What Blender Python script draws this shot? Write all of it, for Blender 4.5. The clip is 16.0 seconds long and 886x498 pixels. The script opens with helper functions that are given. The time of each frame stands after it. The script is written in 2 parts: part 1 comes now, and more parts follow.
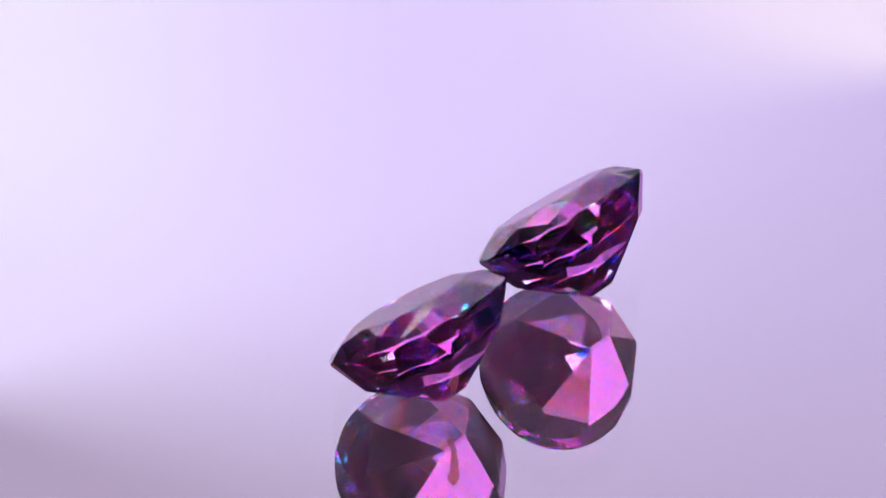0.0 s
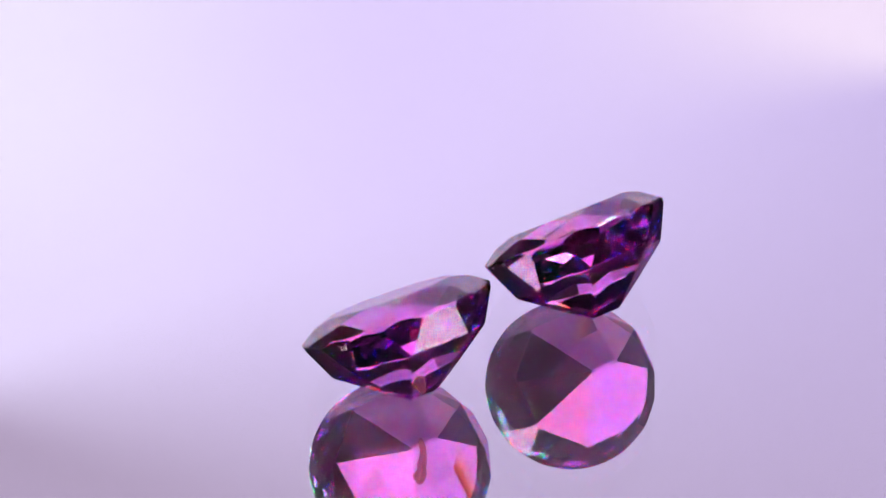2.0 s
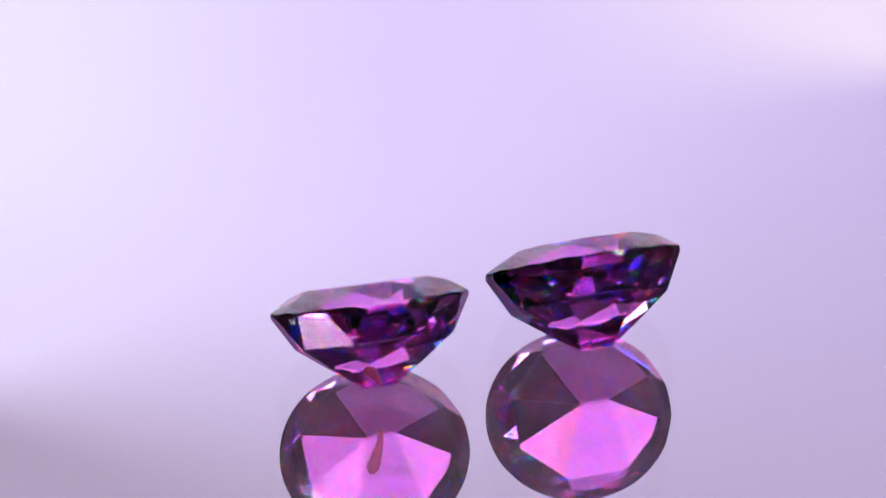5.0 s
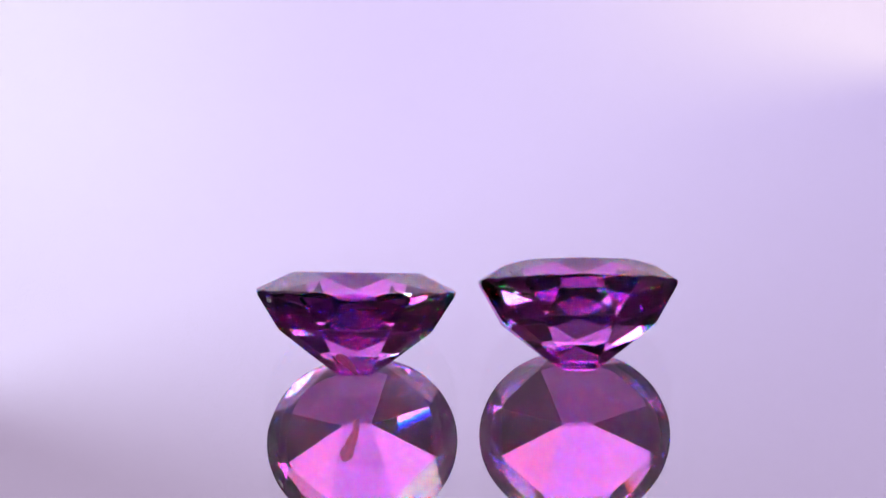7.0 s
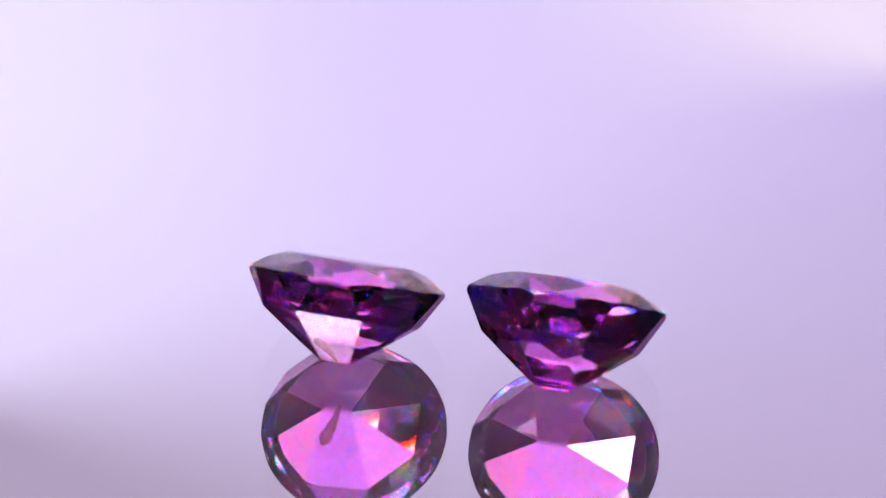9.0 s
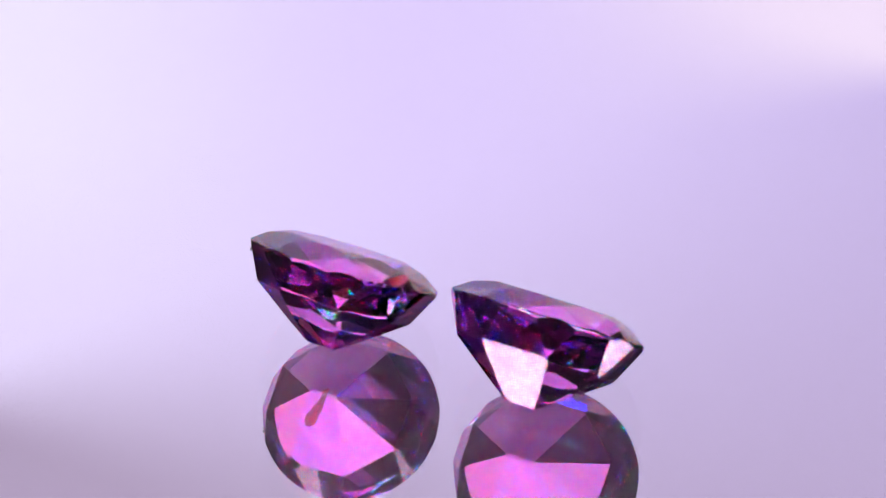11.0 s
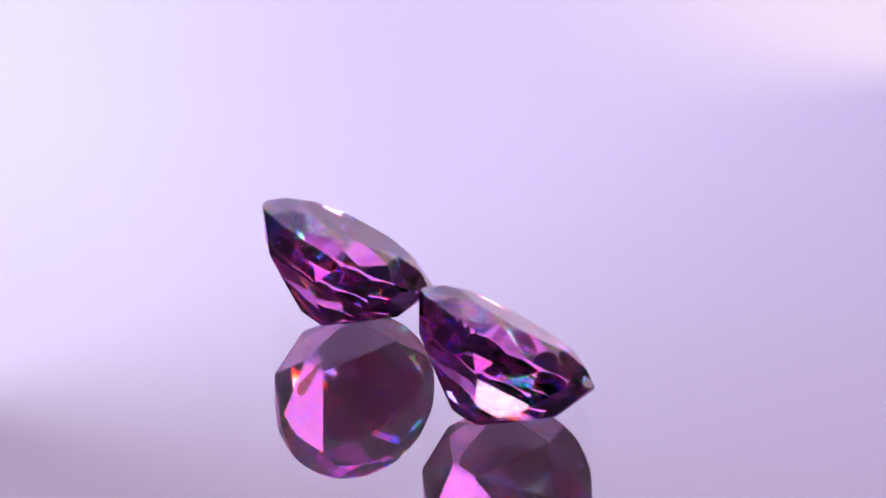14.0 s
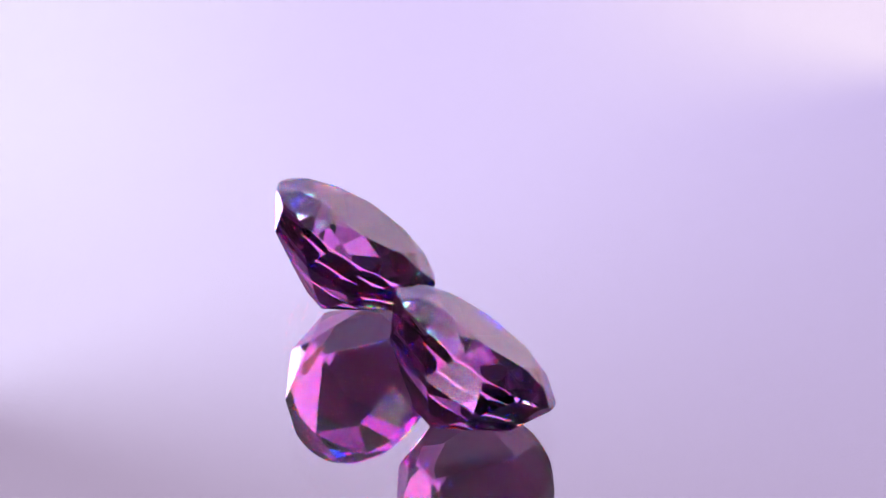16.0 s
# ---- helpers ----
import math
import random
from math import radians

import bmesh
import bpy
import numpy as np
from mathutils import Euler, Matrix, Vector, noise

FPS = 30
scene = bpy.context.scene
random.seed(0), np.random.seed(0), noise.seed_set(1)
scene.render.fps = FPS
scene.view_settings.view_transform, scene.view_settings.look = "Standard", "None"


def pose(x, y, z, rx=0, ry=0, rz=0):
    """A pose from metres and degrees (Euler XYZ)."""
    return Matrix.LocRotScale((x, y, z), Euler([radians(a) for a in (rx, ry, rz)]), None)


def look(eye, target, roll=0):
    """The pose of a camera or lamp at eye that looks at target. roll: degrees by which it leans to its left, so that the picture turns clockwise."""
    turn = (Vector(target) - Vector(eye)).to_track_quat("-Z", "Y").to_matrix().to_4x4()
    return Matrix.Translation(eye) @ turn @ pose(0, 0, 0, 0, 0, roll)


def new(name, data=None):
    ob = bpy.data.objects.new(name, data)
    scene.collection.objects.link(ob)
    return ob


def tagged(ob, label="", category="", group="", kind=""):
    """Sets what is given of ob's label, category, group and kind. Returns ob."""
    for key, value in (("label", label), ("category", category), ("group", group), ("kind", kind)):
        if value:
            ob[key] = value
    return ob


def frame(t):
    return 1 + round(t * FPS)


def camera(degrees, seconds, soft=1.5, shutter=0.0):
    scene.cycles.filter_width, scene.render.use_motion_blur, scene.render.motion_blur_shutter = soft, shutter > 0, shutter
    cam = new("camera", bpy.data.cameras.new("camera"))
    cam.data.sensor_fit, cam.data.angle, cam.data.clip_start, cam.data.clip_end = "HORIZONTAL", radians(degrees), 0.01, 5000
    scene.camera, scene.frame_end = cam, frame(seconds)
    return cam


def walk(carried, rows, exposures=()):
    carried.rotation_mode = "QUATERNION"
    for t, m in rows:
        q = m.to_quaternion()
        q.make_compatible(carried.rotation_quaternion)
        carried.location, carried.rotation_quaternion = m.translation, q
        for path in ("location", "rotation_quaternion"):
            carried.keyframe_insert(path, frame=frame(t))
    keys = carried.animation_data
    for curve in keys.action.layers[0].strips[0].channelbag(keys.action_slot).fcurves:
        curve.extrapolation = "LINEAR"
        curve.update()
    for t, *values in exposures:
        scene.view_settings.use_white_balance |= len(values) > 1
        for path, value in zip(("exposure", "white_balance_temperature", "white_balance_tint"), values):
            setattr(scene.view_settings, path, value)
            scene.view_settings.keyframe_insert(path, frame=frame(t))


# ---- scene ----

MM = 0.001

# ---- camera: still, on a stand, looking down on the turntable ----
ELEV, DIST, FOV, ROLL = 37.054, 129.11 * MM, 18.767, -0.864
EYE = Vector((0, -math.cos(radians(ELEV)), math.sin(radians(ELEV)))) * DIST
cam = camera(FOV, 16.0, 1.25)
VIEW = look(EYE, (0, 0, 0), ROLL)
walk(cam, [(0, VIEW), (16.0, VIEW)], [(0, 0.0), (16.0, 0.0)])
scene.cycles.max_bounces = 24
scene.cycles.transmission_bounces = 24
scene.cycles.glossy_bounces = 24

# ---- turntable: steady clockwise turn ----
AXIS = Vector((-0.183 * MM, -5.195 * MM, 0))
SPEED = -6.636
MIRROR_DEPTH = 1.249 * MM

# ---- world: a dark studio with no daylight ----
world = bpy.data.worlds.new("studio")
scene.world = world
world.use_nodes = True
world.node_tree.nodes["Background"].inputs[0].default_value = (0.02, 0.018, 0.024, 1)
world.node_tree.nodes["Background"].inputs[1].default_value = 1.0


# ---- materials ----
def material(name):
    m = bpy.data.materials.new(name)
    m.use_nodes = True
    m.node_tree.nodes.clear()
    return m, m.node_tree.nodes, m.node_tree.links


def finish(m, shader):
    out = m.node_tree.nodes.new("ShaderNodeOutputMaterial")
    m.node_tree.links.new(shader, out.inputs["Surface"])
    return m


def feed(m, socket, value):
    if isinstance(value, (int, float)):
        socket.default_value = value
    elif isinstance(value, tuple):
        socket.default_value = (*value, 1) if len(value) == 3 else value
    else:
        m.node_tree.links.new(value, socket)


def calc(m, op, a, b=0.0, c=0.0):
    n = m.node_tree.nodes.new("ShaderNodeMath")
    n.operation = op
    for s, v in zip(n.inputs, (a, b, c)):
        feed(m, s, v)
    return n.outputs[0]


def smooth(m, value, low, high):
    n = m.node_tree.nodes.new("ShaderNodeMapRange")
    n.interpolation_type = "SMOOTHSTEP"
    for key, v in (("Value", value), ("From Min", low), ("From Max", high)):
        feed(m, n.inputs[key], v)
    return n.outputs[0]


def blend(m, f, a, b):
    n = m.node_tree.nodes.new("ShaderNodeMix")
    n.data_type = "RGBA"
    feed(m, n.inputs["Factor"], f)
    feed(m, n.inputs["A"], a)
    feed(m, n.inputs["B"], b)
    return n.outputs["Result"]


def noise_tex(m, scale, detail=3.0, coord="Object"):
    tc = m.node_tree.nodes.new("ShaderNodeTexCoord")
    n = m.node_tree.nodes.new("ShaderNodeTexNoise")
    n.inputs["Scale"].default_value, n.inputs["Detail"].default_value = scale, detail
    m.node_tree.links.new(tc.outputs[coord], n.inputs["Vector"])
    return n.outputs["Fac"]


def principled(name, colour, rough, metal=0.0, grain=400.0, amount=0.15, bump=0.0):
    m, nodes, links = material(name)
    p = nodes.new("ShaderNodeBsdfPrincipled")
    fine, coarse = noise_tex(m, grain), noise_tex(m, grain / 12)
    f = calc(m, "ADD", calc(m, "MULTIPLY", fine, 0.5), calc(m, "MULTIPLY", coarse, 0.5))
    dark = tuple(c * (1 - amount) for c in colour)
    light = tuple(min(1, c * (1 + amount)) for c in colour)
    feed(m, p.inputs["Base Color"], blend(m, f, dark, light))
    p.inputs["Roughness"].default_value, p.inputs["Metallic"].default_value = rough, metal
    if bump:
        b = nodes.new("ShaderNodeBump")
        b.inputs["Strength"].default_value = bump
        b.inputs["Distance"].default_value = 0.0005
        feed(m, b.inputs["Height"], fine)
        links.new(b.outputs[0], p.inputs["Normal"])
    return finish(m, p.outputs[0])


def gem_material(name, tint, inner, lobes):
    """A clear stone: each band of colour bends by its own amount, so that the stone shows fire."""
    m, nodes, links = material(name)
    total = None
    for ior, share in lobes:
        fresnel = nodes.new("ShaderNodeFresnel")
        fresnel.inputs["IOR"].default_value = ior
        bend, gloss, mix = (nodes.new(k) for k in ("ShaderNodeBsdfRefraction", "ShaderNodeBsdfGlossy", "ShaderNodeMixShader"))
        bend.inputs["IOR"].default_value = ior
        for n, col in ((bend, tint), (gloss, inner)):
            n.inputs["Roughness"].default_value = 0.0
            n.inputs["Color"].default_value = (*[c * w for c, w in zip(col, share)], 1)
        links.new(fresnel.outputs[0], mix.inputs[0])
        links.new(bend.outputs[0], mix.inputs[1])
        links.new(gloss.outputs[0], mix.inputs[2])
        if total is None:
            total = mix.outputs[0]
        else:
            add = nodes.new("ShaderNodeAddShader")
            links.new(total, add.inputs[0])
            links.new(mix.outputs[0], add.inputs[1])
            total = add.outputs[0]
    return finish(m, total)


def pane_material():
    m, nodes, links = material("clear_glass")
    facing = nodes.new("ShaderNodeLayerWeight")
    facing.inputs["Blend"].default_value = 0.5
    gain = calc(m, "MULTIPLY_ADD", calc(m, "POWER", facing.outputs["Facing"], 5.0), 0.96, 0.04)
    clear, gloss, mix = (nodes.new(k) for k in ("ShaderNodeBsdfTransparent", "ShaderNodeBsdfGlossy", "ShaderNodeMixShader"))
    clear.inputs["Color"].default_value = (0.985, 0.98, 0.985, 1)
    gloss.inputs["Roughness"].default_value = 0.0
    links.new(gain, mix.inputs[0])
    links.new(clear.outputs[0], mix.inputs[1])
    links.new(gloss.outputs[0], mix.inputs[2])
    # a thin layer of dust plus painted haze that lifts dark reflections
    hazy_film, veil = nodes.new("ShaderNodeBsdfDiffuse"), nodes.new("ShaderNodeMixShader")
    hazy_film.inputs["Color"].default_value = (0.86, 0.70, 0.84, 1)
    patch = calc(m, "ADD", calc(m, "MULTIPLY", noise_tex(m, 60.0), 0.5), calc(m, "MULTIPLY", noise_tex(m, 1500.0, 2.0), 0.5))
    fine = smooth(m, noise_tex(m, 14000.0, 1.0), 0.56, 0.70)   # fine speckle for dust and noise-like grain
    links.new(calc(m, "MULTIPLY_ADD", fine, 0.12, calc(m, "MULTIPLY_ADD", patch, 0.014, 0.004)), veil.inputs[0])
    links.new(mix.outputs[0], veil.inputs[1])
    links.new(hazy_film.outputs[0], veil.inputs[2])
    return finish(m, veil.outputs[0])


def mirror_material():
    m, nodes, links = material("silvering")
    g = nodes.new("ShaderNodeBsdfGlossy")
    g.inputs["Color"].default_value = (0.93, 0.93, 0.935, 1)
    g.inputs["Roughness"].default_value = 0.0
    return finish(m, g.outputs[0])


def lamp_material(name, colour, strength):
    """A lit diffuser, brightest in its middle."""
    m, nodes, links = material(name)
    e, tc, flat, off = (nodes.new(k) for k in ("ShaderNodeEmission", "ShaderNodeTexCoord", "ShaderNodeVectorMath", "ShaderNodeVectorMath"))
    flat.operation, off.operation = "MULTIPLY", "DISTANCE"
    links.new(tc.outputs["Generated"], flat.inputs[0])
    flat.inputs[1].default_value = (1, 1, 0)
    links.new(flat.outputs[0], off.inputs[0])
    off.inputs[1].default_value = (0.5, 0.5, 0)
    e.inputs["Color"].default_value = (*colour, 1)
    fall = calc(m, "MULTIPLY_ADD", smooth(m, off.outputs["Value"], 0.30, 0.66), -0.70, 1.0)
    links.new(calc(m, "MULTIPLY", fall, strength), e.inputs["Strength"])
    return finish(m, e.outputs[0])


def rust_material():
    """Iron-stained, cloudy crystal: light passes through it."""
    m, nodes, links = material("rust_orange_crystal")
    f = noise_tex(m, 3000)
    col = blend(m, f, (0.95, 0.66, 0.48), (0.99, 0.86, 0.74))
    thin, clear, mix = (nodes.new(k) for k in ("ShaderNodeBsdfTranslucent", "ShaderNodeBsdfTransparent", "ShaderNodeMixShader"))
    links.new(col, thin.inputs["Color"])
    links.new(col, clear.inputs["Color"])
    mix.inputs[0].default_value = 0.62
    links.new(thin.outputs[0], mix.inputs[1])
    links.new(clear.outputs[0], mix.inputs[2])
    return finish(m, mix.outputs[0])


BACK_DIST = 0.45
STEP = (BACK_DIST + DIST) * math.tan(radians(FOV / 2)) / 784   # metres on the backdrop per unit of its gradient


def backdrop_material():
    """A violet diffuser with painted glow, bright to one side and in one corner."""
    m, nodes, links = material("painted_glow_diffuser")
    tc, sep = nodes.new("ShaderNodeTexCoord"), nodes.new("ShaderNodeSeparateXYZ")
    links.new(tc.outputs["Object"], sep.inputs[0])
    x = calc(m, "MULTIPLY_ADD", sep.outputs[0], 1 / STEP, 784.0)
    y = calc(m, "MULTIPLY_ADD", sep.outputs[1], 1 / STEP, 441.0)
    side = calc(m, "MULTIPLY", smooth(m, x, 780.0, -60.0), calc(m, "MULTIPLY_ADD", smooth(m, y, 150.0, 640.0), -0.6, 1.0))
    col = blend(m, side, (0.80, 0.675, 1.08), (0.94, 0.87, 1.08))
    # painted fall-off of the glow towards the other side
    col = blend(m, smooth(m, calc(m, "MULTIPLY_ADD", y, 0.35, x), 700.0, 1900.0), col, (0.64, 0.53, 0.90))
    # painted shade over the upper part of the sheet, with a soft edge
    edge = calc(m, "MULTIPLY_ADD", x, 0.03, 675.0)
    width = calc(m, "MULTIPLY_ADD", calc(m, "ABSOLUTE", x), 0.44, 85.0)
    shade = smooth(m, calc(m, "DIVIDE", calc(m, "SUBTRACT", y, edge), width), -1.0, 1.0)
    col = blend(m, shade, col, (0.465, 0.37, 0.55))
    # painted glow low on the other side, with no lamp behind it
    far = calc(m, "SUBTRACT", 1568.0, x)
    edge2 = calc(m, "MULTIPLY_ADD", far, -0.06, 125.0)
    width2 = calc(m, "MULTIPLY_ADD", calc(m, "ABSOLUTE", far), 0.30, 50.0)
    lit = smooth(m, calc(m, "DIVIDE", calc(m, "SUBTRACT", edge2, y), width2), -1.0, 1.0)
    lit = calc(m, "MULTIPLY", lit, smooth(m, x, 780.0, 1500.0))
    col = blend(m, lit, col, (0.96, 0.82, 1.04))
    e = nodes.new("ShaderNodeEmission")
    # low corners painted brighter, duller between them, brightening again at the very foot
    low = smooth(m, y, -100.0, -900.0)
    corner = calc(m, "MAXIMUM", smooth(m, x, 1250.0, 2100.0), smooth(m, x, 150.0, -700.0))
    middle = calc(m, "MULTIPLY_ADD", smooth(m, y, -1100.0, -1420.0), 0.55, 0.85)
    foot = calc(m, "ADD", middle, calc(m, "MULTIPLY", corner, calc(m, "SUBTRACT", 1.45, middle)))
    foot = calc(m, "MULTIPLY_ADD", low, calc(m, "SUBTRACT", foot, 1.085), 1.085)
    # a warm cast of light painted into the low far corner
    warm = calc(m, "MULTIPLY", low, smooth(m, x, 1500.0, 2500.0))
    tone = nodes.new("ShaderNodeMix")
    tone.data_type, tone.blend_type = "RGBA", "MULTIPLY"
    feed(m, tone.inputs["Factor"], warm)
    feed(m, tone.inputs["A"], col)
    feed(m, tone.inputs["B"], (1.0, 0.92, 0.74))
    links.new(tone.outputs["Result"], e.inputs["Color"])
    # shade painted over the top, beyond what the mirror shows
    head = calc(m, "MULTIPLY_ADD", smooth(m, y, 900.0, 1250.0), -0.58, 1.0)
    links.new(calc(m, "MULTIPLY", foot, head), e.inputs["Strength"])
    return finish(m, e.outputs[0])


# red, orange, green, cyan, blue: how strongly each bends, and its share of the three primaries
LOBES = ((1.754, (0.50, 0.0, 0.0)), (1.7575, (0.50, 0.30, 0.0)), (1.760, (0.0, 0.45, 0.20)), (1.7625, (0.0, 0.25, 0.35)), (1.768, (0.0, 0.0, 0.45)))
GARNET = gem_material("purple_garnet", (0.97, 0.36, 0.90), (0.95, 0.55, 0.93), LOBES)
# same stone, tinted paler to stand in for light's shorter path through it
CROWN = gem_material("garnet_short_path_tint", (0.985, 0.73, 0.97), (0.98, 0.82, 0.975), LOBES)
CEILING = principled("white_cloth", (0.40, 0.36, 0.40), 0.9, grain=300, bump=0.2)
PANE, SILVER = pane_material(), mirror_material()
BACKDROP = backdrop_material()
CLOTH = principled("unseen_grey_cloth", (0.26, 0.21, 0.26), 0.9, grain=300, bump=0.2)
BLACK_CLOTH = principled("unseen_black_cloth", (0.05, 0.045, 0.05), 0.9, grain=300, bump=0.2)
TABLE = principled("dark_table_board", (0.06, 0.055, 0.06), 0.5, grain=200)
PLINTH = principled("black_plastic", (0.03, 0.03, 0.032), 0.4, grain=900)
RUST = rust_material()
GRAIN = principled("dark_mineral_grain", (0.08, 0.03, 0.05), 0.5, grain=6000, amount=0.3)
CHIP = principled("chipped_stone", (0.62, 0.55, 0.62), 0.5, grain=5000, amount=0.4, bump=0.4)
DUST = principled("pale_dust", (0.75, 0.72, 0.78), 0.8, grain=5000, amount=0.2)
SPECK = principled("grey_speck", (0.30, 0.26, 0.34), 0.8, grain=3000, amount=0.2)
SOFTBOX = lamp_material("lamp_front", (1.0, 0.95, 0.97), 9.0)
KEY_LIGHT = lamp_material("key_lamp_front", (0.93, 1.0, 0.86), 15.0)


# ---- building helpers ----
def mesh_of(bm, name):
    me = bpy.data.meshes.new(name)
    bm.normal_update()
    bm.to_mesh(me)
    bm.free()
    return me


def part(name, bm, mat, parent=None, label=""):
    ob = new(name, mesh_of(bm, name))
    ob.data.materials.append(mat)
    if parent is not None:
        ob.parent = parent
    return tagged(ob, label) if label else ob


def box(bm, size, centre=(0, 0, 0), bevel=0.0):
    m = Matrix.Translation(centre) @ Matrix.Diagonal((*size, 1))
    made = bmesh.ops.create_cube(bm, size=1, matrix=m)
    if bevel:
        edges = {e for v in made["verts"] for e in v.link_edges}
        bmesh.ops.bevel(bm, geom=list(edges), offset=bevel, segments=2, affect="EDGES")
    return bm


def lathe(bm, profile, n=96, cap_bottom=True, cap_top=True):
    rings = [[bm.verts.new((r * math.cos(2 * math.pi * i / n), r * math.sin(2 * math.pi * i / n), z)) for i in range(n)] for r, z in profile]
    for a, b in zip(rings, rings[1:]):
        for i in range(n):
            bm.faces.new((a[i], a[(i + 1) % n], b[(i + 1) % n], b[i]))
    if cap_bottom:
        bm.faces.new(rings[0][::-1])
    if cap_top:
        bm.faces.new(rings[-1])
    return bm


# ---- studio shell ----
# unseen cloth walls added to close the set, tones tuned for the stones' reflections
def shell():
    w, d, h, t, z0 = 0.7, 0.75, 0.85, 0.02, -0.04
    for name, size, centre, label in (
        ("wall_north", (2 * w, t, h - z0), (0, d + t / 2, (h + z0) / 2), "unseen grey cloth added behind the diffuser"),
        ("wall_south", (2 * w, t, h - z0), (0, -d - t / 2, (h + z0) / 2), "unseen black cloth added behind the camera"),
        ("wall_east", (t, 2 * d + 2 * t, h - z0), (w + t / 2, 0, (h + z0) / 2), "unseen grey cloth added at the side"),
        ("wall_west", (t, 2 * d + 2 * t, h - z0), (-w - t / 2, 0, (h + z0) / 2), "unseen grey cloth added at the side"),
        ("ceiling", (2 * w + 2 * t, 2 * d + 2 * t, t), (0, 0, h + t / 2), "unseen grey cloth added over the top"),
    ):
        tagged(part(name, box(bmesh.new(), size, centre), CEILING if name == "ceiling" else BLACK_CLOTH if name == "wall_south" else CLOTH), label, "wall" if "wall" in name else "ceiling", kind="structure")
    tagged(part("floor", box(bmesh.new(), (2 * w + 2 * t, 2 * d + 2 * t, t), (0, 0, z0 - t / 2)), TABLE), "dark board under the turntable", "table board", kind="structure")


shell()


def backdrop():
    e = radians(ELEV)
    # a sheet wide at its foot, drawn in above so the stones catch less
    outline = [(-0.30, -0.39), (0.30, -0.39), (0.30, -0.075), (0.21, 0.02), (0.21, 0.48), (-0.21, 0.48), (-0.21, 0.02), (-0.30, -0.075)]
    bm = bmesh.new()
    front, rear = ([bm.verts.new((px, py, pz)) for px, py in outline] for pz in (0.0, 0.003))
    bm.faces.new(front[::-1])
    bm.faces.new(rear)
    for i in range(8):
        bm.faces.new((front[i], front[(i + 1) % 8], rear[(i + 1) % 8], rear[i]))
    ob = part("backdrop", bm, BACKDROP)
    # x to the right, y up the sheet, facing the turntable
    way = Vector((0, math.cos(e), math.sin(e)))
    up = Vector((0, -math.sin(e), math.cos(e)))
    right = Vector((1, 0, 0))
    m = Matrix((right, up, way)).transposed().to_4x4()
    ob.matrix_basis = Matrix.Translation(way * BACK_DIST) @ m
    # specks of dirt on the sheet
    for x, y, r in ((1055, 14, 1.3), (147, 38, 1.1), (65, 112, 1.2), (90, 163, 1.2), (360, 257, 1.5), (592, 324, 1.2), (138, 592, 1.5),
                    (1428, 570, 1.2), (100, 418, 1.0), (145, 86, 0.9), (694, 340, 0.8)):
        bm = bmesh.new()
        bmesh.ops.create_icosphere(bm, subdivisions=1, radius=0.7 * r * STEP)
        for v in bm.verts:
            v.co *= 0.8 + 0.4 * random.random()
            v.co.z *= 0.3
        part("speck", bm, SPECK, ob, "").location = ((x - 784) * STEP, (y - 441) * STEP, -0.2 * STEP)
    return tagged(ob, "violet and white diffuser sheet with painted glow and shade", "backdrop", kind="structure")


backdrop()


def softbox(x, y, z, w, h, lean=0, reach=0.12, lit=SOFTBOX):
    """A square lamp on a stand, facing the turntable; reach: how far out its pole stands, as a share of its distance."""
    holder = new("softbox")
    holder.location = (x, y, -0.04)
    aim = Matrix.Translation((-x, -y, 0.04)) @ look((x, y, z), (0, 0, 0), lean)
    case = part("case", box(bmesh.new(), (w + 0.02, h + 0.02, 0.05), (0, 0, 0.027), 0.004), PLINTH, holder)
    front = part("diffuser", box(bmesh.new(), (w, h, 0.003), (0, 0, 0)), lit, case, "bright white lamp diffuser")
    case.matrix_basis = aim
    part("pole", lathe(bmesh.new(), [(0.008, 0.01), (0.008, z + 0.04)], 24), PLINTH, holder).location = (x * reach, y * reach, 0)
    part("foot", lathe(bmesh.new(), [(0.06, 0), (0.06, 0.008), (0.055, 0.012)], 48), PLINTH, holder).location = (x * reach, y * reach, 0)
    arm = part("arm", box(bmesh.new(), (math.hypot(x, y) * reach, 0.008, 0.008), (math.hypot(x, y) * reach / 2, 0, z + 0.044)), PLINTH, holder)
    arm.rotation_euler.z = math.atan2(y, x)
    return tagged(holder, "black softbox lamp with a white front on a stand", "studio lamp", "lamps round the turntable")


def towards(azimuth, elevation, reach):
    """A place round the turntable: azimuth in degrees to the right of the camera's side."""
    q, e = radians(azimuth), radians(elevation)
    return math.sin(q) * math.cos(e) * reach, -math.cos(q) * math.cos(e) * reach, math.sin(e) * reach


softbox(*towards(57.5, 41.5, 0.60), 0.15, 0.32, 4, lit=KEY_LIGHT)
softbox(*towards(-58, 60, 0.58), 0.095, 0.22, -24, lit=KEY_LIGHT)
softbox(*towards(-44, 40, 0.60), 0.085, 0.13)
softbox(*towards(-144.5, 30.3, 0.45), 0.085, 0.038)
softbox(*towards(145.3, 24.6, 0.45), 0.050, 0.029)


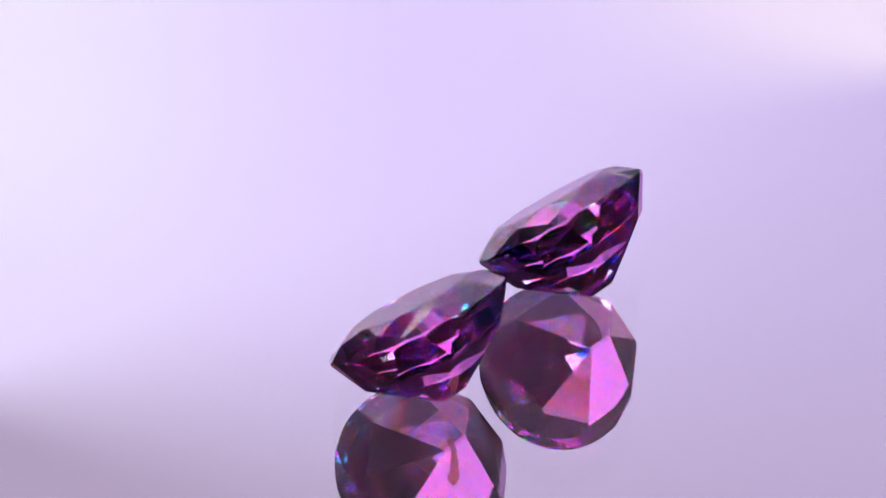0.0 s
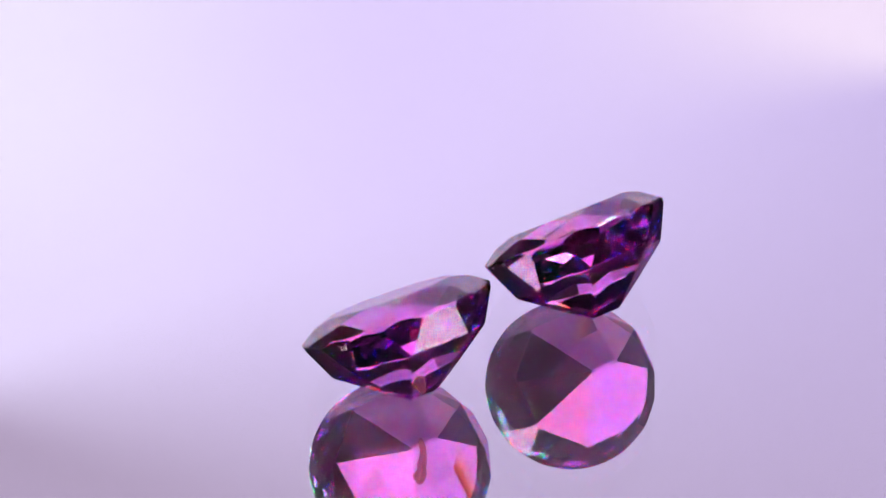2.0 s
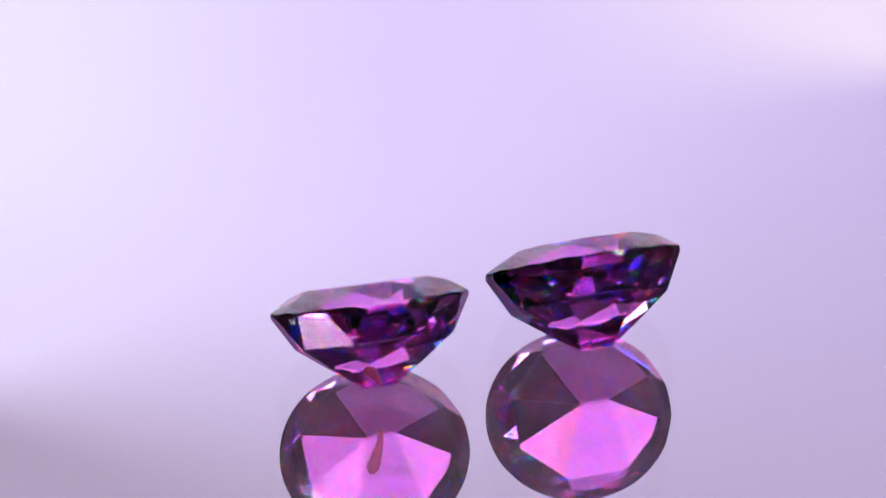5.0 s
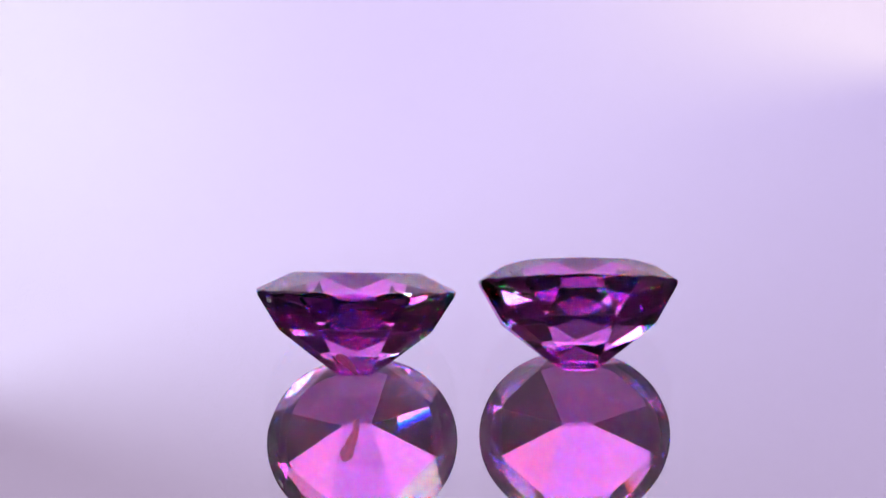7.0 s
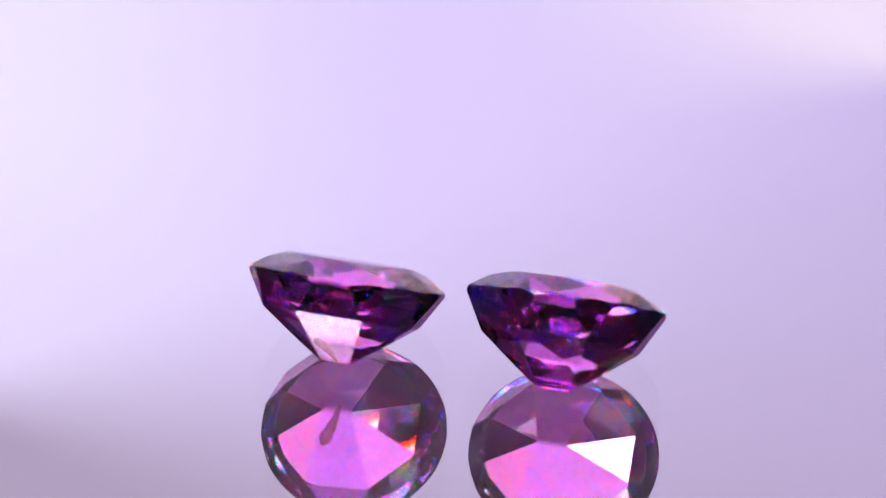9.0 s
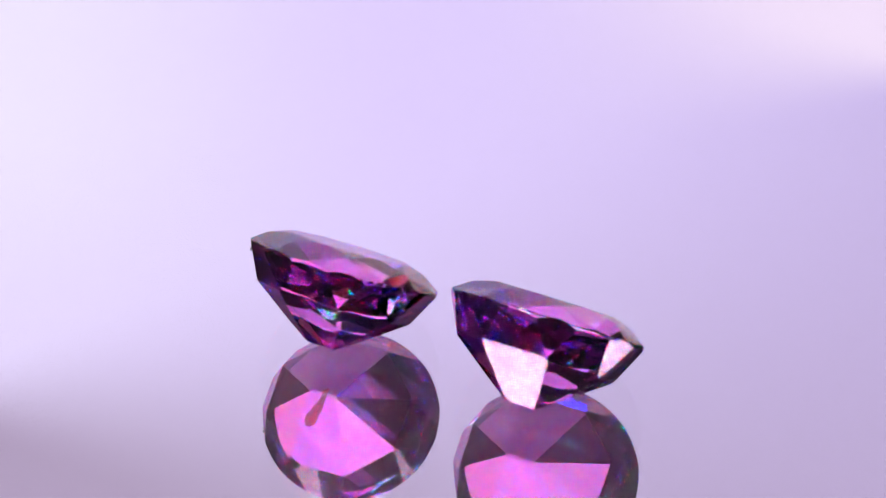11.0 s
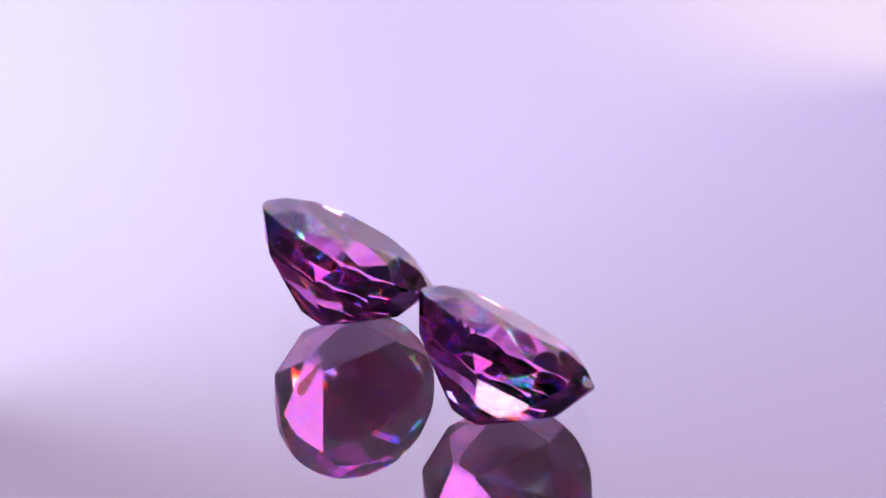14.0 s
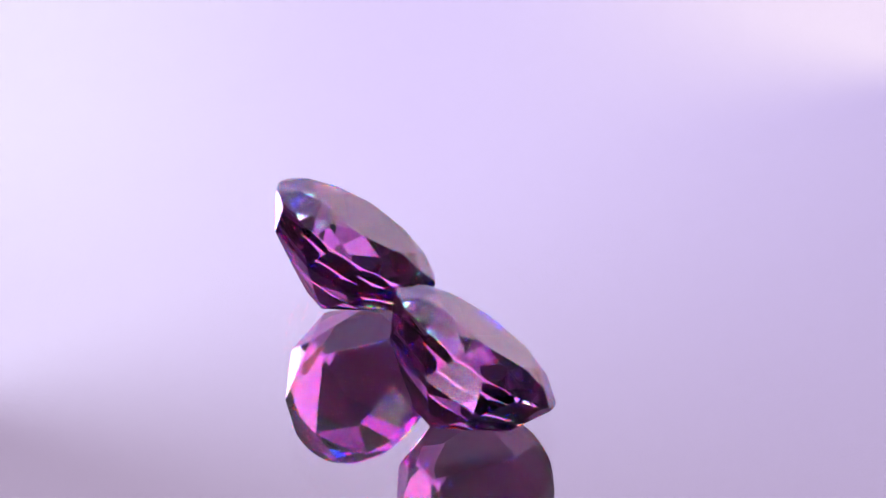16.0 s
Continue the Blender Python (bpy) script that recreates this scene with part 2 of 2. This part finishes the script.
# ---- the turntable ----
def turntable():
    top = new("mirror_turntable")
    r = 72 * MM
    part("silver_backing", lathe(bmesh.new(), [(r, -3.0 * MM), (r, -MIRROR_DEPTH)]), SILVER, top, "silvered mirror backing")
    part("glass_pane", lathe(bmesh.new(), [(r, -MIRROR_DEPTH + 0.002 * MM), (r, -0.25 * MM), (r - 0.25 * MM, 0)], cap_bottom=False), PANE, top, "clear glass over the mirror")
    part("rotor", lathe(bmesh.new(), [(r - 4 * MM, -9 * MM), (r - 3 * MM, -8.6 * MM), (r - 3 * MM, -3.004 * MM)]), PLINTH, top, "black plastic rotor")
    part("spindle", lathe(bmesh.new(), [(20 * MM, -14 * MM), (20 * MM, -9 * MM)], 48), PLINTH, top)
    return tagged(top, "round mirror-topped turntable with a glass surface", "turntable")


TURNTABLE = turntable()
base = part("turntable_base", lathe(bmesh.new(), [(62 * MM, -40 * MM), (66 * MM, -38 * MM), (66 * MM, -16 * MM), (62 * MM, -14 * MM)]), PLINTH)
tagged(base, "black plastic motor base under the mirror turntable", "turntable base")
base.location = AXIS


# ---- the gemstones ----
def cut_stone(a, b, crown, table, r1, short, long, r2, bulge, depth, keel):
    """The closed stone, ground plane by plane from an oval disc, in millimetres. r1: the radius at which the pavilion breaks, at the
    depth short across the stone and long at its ends; r2, bulge: a last small break towards the keel and how far it stands out."""
    planes = []

    def grind(azimuth, r0, z0, r1, z1, wobble=0.0, rock=0.0):
        """A facet along the plane that meets the radius r0 at z0 and r1 at z1, square to the azimuth. Hand cut, so a touch uneven."""
        q = radians(azimuth + random.uniform(-1, 1) * wobble)
        z1 += random.uniform(-1, 1) * rock
        n = np.array([(z1 - z0) * math.cos(q), (z1 - z0) * math.sin(q), r0 - r1])
        n = n / np.linalg.norm(n)
        if n[0] * math.cos(q) + n[1] * math.sin(q) < 0:
            n = -n
        planes.append((*n, n[0] * math.cos(q) * r0 + n[1] * math.sin(q) * r0 + n[2] * z0 + random.uniform(-1, 1) * 0.002 * wobble))

    planes.append((0, 0, 1, crown))
    planes.append((0, 0, -1, depth))
    for k in range(56):
        q = math.tau * (k + 0.5) / 56
        planes.append((math.cos(q), math.sin(q), 0, 1.0))
    vertex = 1 / math.cos(radians(22.5))
    for k in range(8):
        q = radians(45 * k)
        tip = keel / a * abs(math.cos(q)) + 0.022
        z1 = short + (long - short) * math.cos(q) ** 2
        # the main facet, broken once on its way to the keel
        zb = z1 + (depth - z1) * (r1 - r2) / (r1 - tip) + bulge
        for (ra, za), (rb, zb) in (((1.0, 0.05), (r1, z1)), ((r1, z1), (r2, zb)), ((r2, zb), (tip, depth))):
            grind(45 * k, ra, -za, rb, -zb, 0.4)
        # kites and stars of the crown
        grind(45 * k, 1.0, 0.11, table, crown, 1.5, 0.02)
        grind(45 * k + 22.5, table * 0.955, crown, 0.825, 0.70 * crown, 2.0, 0.012)
        # a triangle under the girdle, between two main facets
        grind(45 * k + 22.5, 0.99, -0.06, 0.995 * r1 * vertex, -(short + long) / 2, 0.6)
    for k in range(16):
        grind(22.5 * k + 11.25, 0.985, 0.08, 0.81, 0.70 * crown, 1.8, 0.02)
    p = np.array(planes)
    i, j, k = np.array([(i, j, k) for i in range(len(p)) for j in range(i) for k in range(j)]).T
    c = np.cross(p[j, :3], p[k, :3])
    det = (p[i, :3] * c).sum(1)
    good = np.abs(det) > 1e-5
    i, j, k, c, det = i[good], j[good], k[good], c[good], det[good]
    pts = (p[i, 3:] * c + p[j, 3:] * np.cross(p[k, :3], p[i, :3]) + p[k, 3:] * np.cross(p[i, :3], p[j, :3])) / det[:, None]
    pts = pts[(np.abs(pts) < 9).all(1)]
    pts = pts[(pts @ p[:, :3].T <= p[:, 3] + 1e-7).all(1)]
    bm = bmesh.new()
    for co in pts:
        bm.verts.new(co)
    bmesh.ops.remove_doubles(bm, verts=bm.verts[:], dist=2e-5)
    bmesh.ops.convex_hull(bm, input=bm.verts[:])
    bmesh.ops.dissolve_limit(bm, angle_limit=radians(0.15), verts=bm.verts[:], edges=bm.edges[:])
    bmesh.ops.scale(bm, vec=(a, b, 1), verts=bm.verts[:])
    bmesh.ops.scale(bm, vec=(MM, MM, MM), verts=bm.verts[:])
    bmesh.ops.remove_doubles(bm, verts=bm.verts[:], dist=2e-6)
    bmesh.ops.recalc_face_normals(bm, faces=bm.faces[:])
    bm.normal_update()
    return bm


def gemstone(label, dims, x, y, azimuth, tilt, spin):
    """A cut stone lying on its pavilion, its table leaning towards the azimuth. Returns it and its pose at the middle of the turn."""
    whole = cut_stone(**dims)
    top = new("gemstone")
    crown = None
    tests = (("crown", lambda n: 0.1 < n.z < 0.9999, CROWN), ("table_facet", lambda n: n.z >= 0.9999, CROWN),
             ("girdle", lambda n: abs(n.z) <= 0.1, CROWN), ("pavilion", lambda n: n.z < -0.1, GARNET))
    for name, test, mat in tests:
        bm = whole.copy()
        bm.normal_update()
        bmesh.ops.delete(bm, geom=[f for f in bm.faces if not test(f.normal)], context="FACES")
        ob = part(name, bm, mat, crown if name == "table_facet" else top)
        crown = ob if name == "crown" else crown
    turn = pose(0, 0, 0, 0, 0, azimuth) @ pose(0, 0, 0, 0, tilt) @ pose(0, 0, 0, 0, 0, spin - azimuth)
    low = min((turn @ v.co).z for v in whole.verts)
    whole.free()
    return tagged(top, label, "gemstone", "gemstones on the turntable"), Matrix.Translation((x * MM, y * MM, -low)) @ turn


STONE_A, POSE_A = gemstone("oval purple garnet with a rusty inclusion, tilted on a mirror",
    dict(a=4.500, b=4.144, crown=0.90, table=0.64, r1=0.762, short=1.60, long=1.72, r2=0.40, bulge=0.03, depth=3.783, keel=0.62), -3.955, -7.428, 87.33, 37.15, 1.18)
STONE_B, POSE_B = gemstone("clean oval purple garnet, tilted on a mirror",
    dict(a=4.516, b=4.095, crown=0.91, table=0.65, r1=0.762, short=1.66, long=1.90, r2=0.40, bulge=0.03, depth=4.020, keel=0.64), 6.099, -7.070, 88.92, 41.90, -0.07)


def inclusion(stone, start, end, r0, r1):
    """A rusty needle grown inside the stone."""
    start, end = Vector(start) * MM, Vector(end) * MM
    way = end - start
    q = way.to_track_quat("Z", "Y").to_matrix()
    bm = bmesh.new()
    rings = []
    for i in range(9):
        f = i / 8
        r = (r0 + (r1 - r0) * f) * (0.35 if i in (0, 8) else 1) * (0.85 + 0.3 * random.random()) * MM
        off = Vector((math.sin(f * 5) * 0.03, math.cos(f * 4) * 0.03, 0)) * MM
        rings.append([bm.verts.new(start + q @ (Vector((r * math.cos(a * math.tau / 8), r * 0.7 * math.sin(a * math.tau / 8), way.length * f)) + off)) for a in range(8)])
    for a, b in zip(rings, rings[1:]):
        for k in range(8):
            bm.faces.new((a[k], a[(k + 1) % 8], b[(k + 1) % 8], b[k]))
    bm.faces.new(rings[0][::-1])
    bm.faces.new(rings[-1])
    return part("inclusion", bm, RUST, stone, "rust-orange needle inside the stone")


inclusion(STONE_A, (0.05, 0.32, -3.52), (-0.70, -1.40, -2.65), 0.12, 0.34)


def fleck(stone, x, y, z, r):
    """A dark grain inside the stone."""
    bm = bmesh.new()
    bmesh.ops.create_icosphere(bm, subdivisions=1, radius=r * MM, matrix=Matrix.Translation((x * MM, y * MM, z * MM)))
    for v in bm.verts:
        v.co += Vector((random.uniform(-1, 1), random.uniform(-1, 1), random.uniform(-1, 1))) * 0.3 * r * MM
    return part("inclusion", bm, GRAIN, stone, "dark grain inside the stone")


fleck(STONE_B, -1.35, -1.75, 0.2, 0.045)
fleck(STONE_B, -0.80, -1.95, 0.2, 0.04)


def chip(stone, a, b, angle, z, size):
    """A pale bruise of small flakes on the edge of the stone."""
    bm = bmesh.new()
    for i in range(9):
        q = radians(angle) + random.uniform(-1, 1) * size / a
        c = Vector((a * math.cos(q), b * math.sin(q), z + random.uniform(-0.5, 0.5) * size)) * MM
        made = bmesh.ops.create_icosphere(bm, subdivisions=1, radius=random.uniform(0.12, 0.3) * size * MM, matrix=Matrix.Translation(c))
        for v in made["verts"]:
            v.co += Vector((random.uniform(-1, 1), random.uniform(-1, 1), random.uniform(-1, 1))) * 0.08 * size * MM
    return part("chip", bm, CHIP, stone, "pale chipped bruise on the edge")


chip(STONE_A, 4.36, 4.02, 207, -0.32, 0.24)
chip(STONE_B, 4.46, 4.05, 176, -0.12, 0.10)
chip(STONE_B, 4.44, 4.03, 190, -0.16, 0.12)


def specks(stone, count, x0, x1, y0, y1):
    """Fine pale dust sticking to the underside of the stone, over a patch of it."""
    faces = next(c for c in stone.children if c.name.startswith("pavilion")).data.polygons
    planes = [(f.normal.copy(), f.normal.dot(f.center)) for f in faces]
    bm = bmesh.new()
    for i in range(count):
        x, y = random.uniform(x0, x1) * MM, random.uniform(y0, y1) * MM
        z = max((d - n.x * x - n.y * y) / n.z for n, d in planes)
        size = random.choice((0.006, 0.008, 0.008, 0.011, 0.016)) * MM
        made = bmesh.ops.create_icosphere(bm, subdivisions=1, radius=size, matrix=Matrix.Translation((x, y, z)))
        along = Vector((random.uniform(-1, 1), random.uniform(-1, 1), 0)).normalized()
        for v in made["verts"]:
            off = v.co - Vector((x, y, z))
            v.co += along * off.dot(along) * random.uniform(0.2, 1.4)
    return part("dust_specks", bm, DUST, stone, "fine pale dust on the facets")


specks(STONE_A, 26, 2.0, 3.5, -0.3, 1.2)
specks(STONE_A, 16, -3.2, 3.2, -2.6, 2.6)
specks(STONE_B, 46, 2.2, 3.4, -0.7, 0.6)
specks(STONE_B, 22, -3.6, -2.0, -0.6, 1.8)
specks(STONE_B, 16, -3.0, 3.0, -2.6, 2.6)


def dust():
    bm = bmesh.new()
    for i in range(36):
        r, q = 36 * MM * math.sqrt(random.random()), random.random() * math.tau
        size = random.uniform(0.008, 0.02) * MM
        made = bmesh.ops.create_icosphere(bm, subdivisions=1, radius=size, matrix=Matrix.Translation((r * math.cos(q), r * math.sin(q), size * 0.45)))
        for v in made["verts"]:
            v.co += Vector((random.uniform(-1, 1), random.uniform(-1, 1), random.uniform(-0.4, 0.4))) * size * 0.5
    return tagged(part("dust", bm, DUST), "tiny pale dust grains on the mirror glass", "dust", kind="stuff")


DUST_GRAINS = dust()


# ---- what moves ----
def turned(t, m):
    return Matrix.Translation(AXIS) @ pose(0, 0, 0, 0, 0, SPEED * (t - 7)) @ Matrix.Translation(-AXIS) @ m


def motions():
    times = [0.5 * i for i in range(33)]
    for thing, at in ((TURNTABLE, Matrix.Translation(AXIS)), (DUST_GRAINS, Matrix.Translation(AXIS)), (STONE_A, POSE_A), (STONE_B, POSE_B)):
        walk(thing, [(t, turned(t, at)) for t in times])


motions()
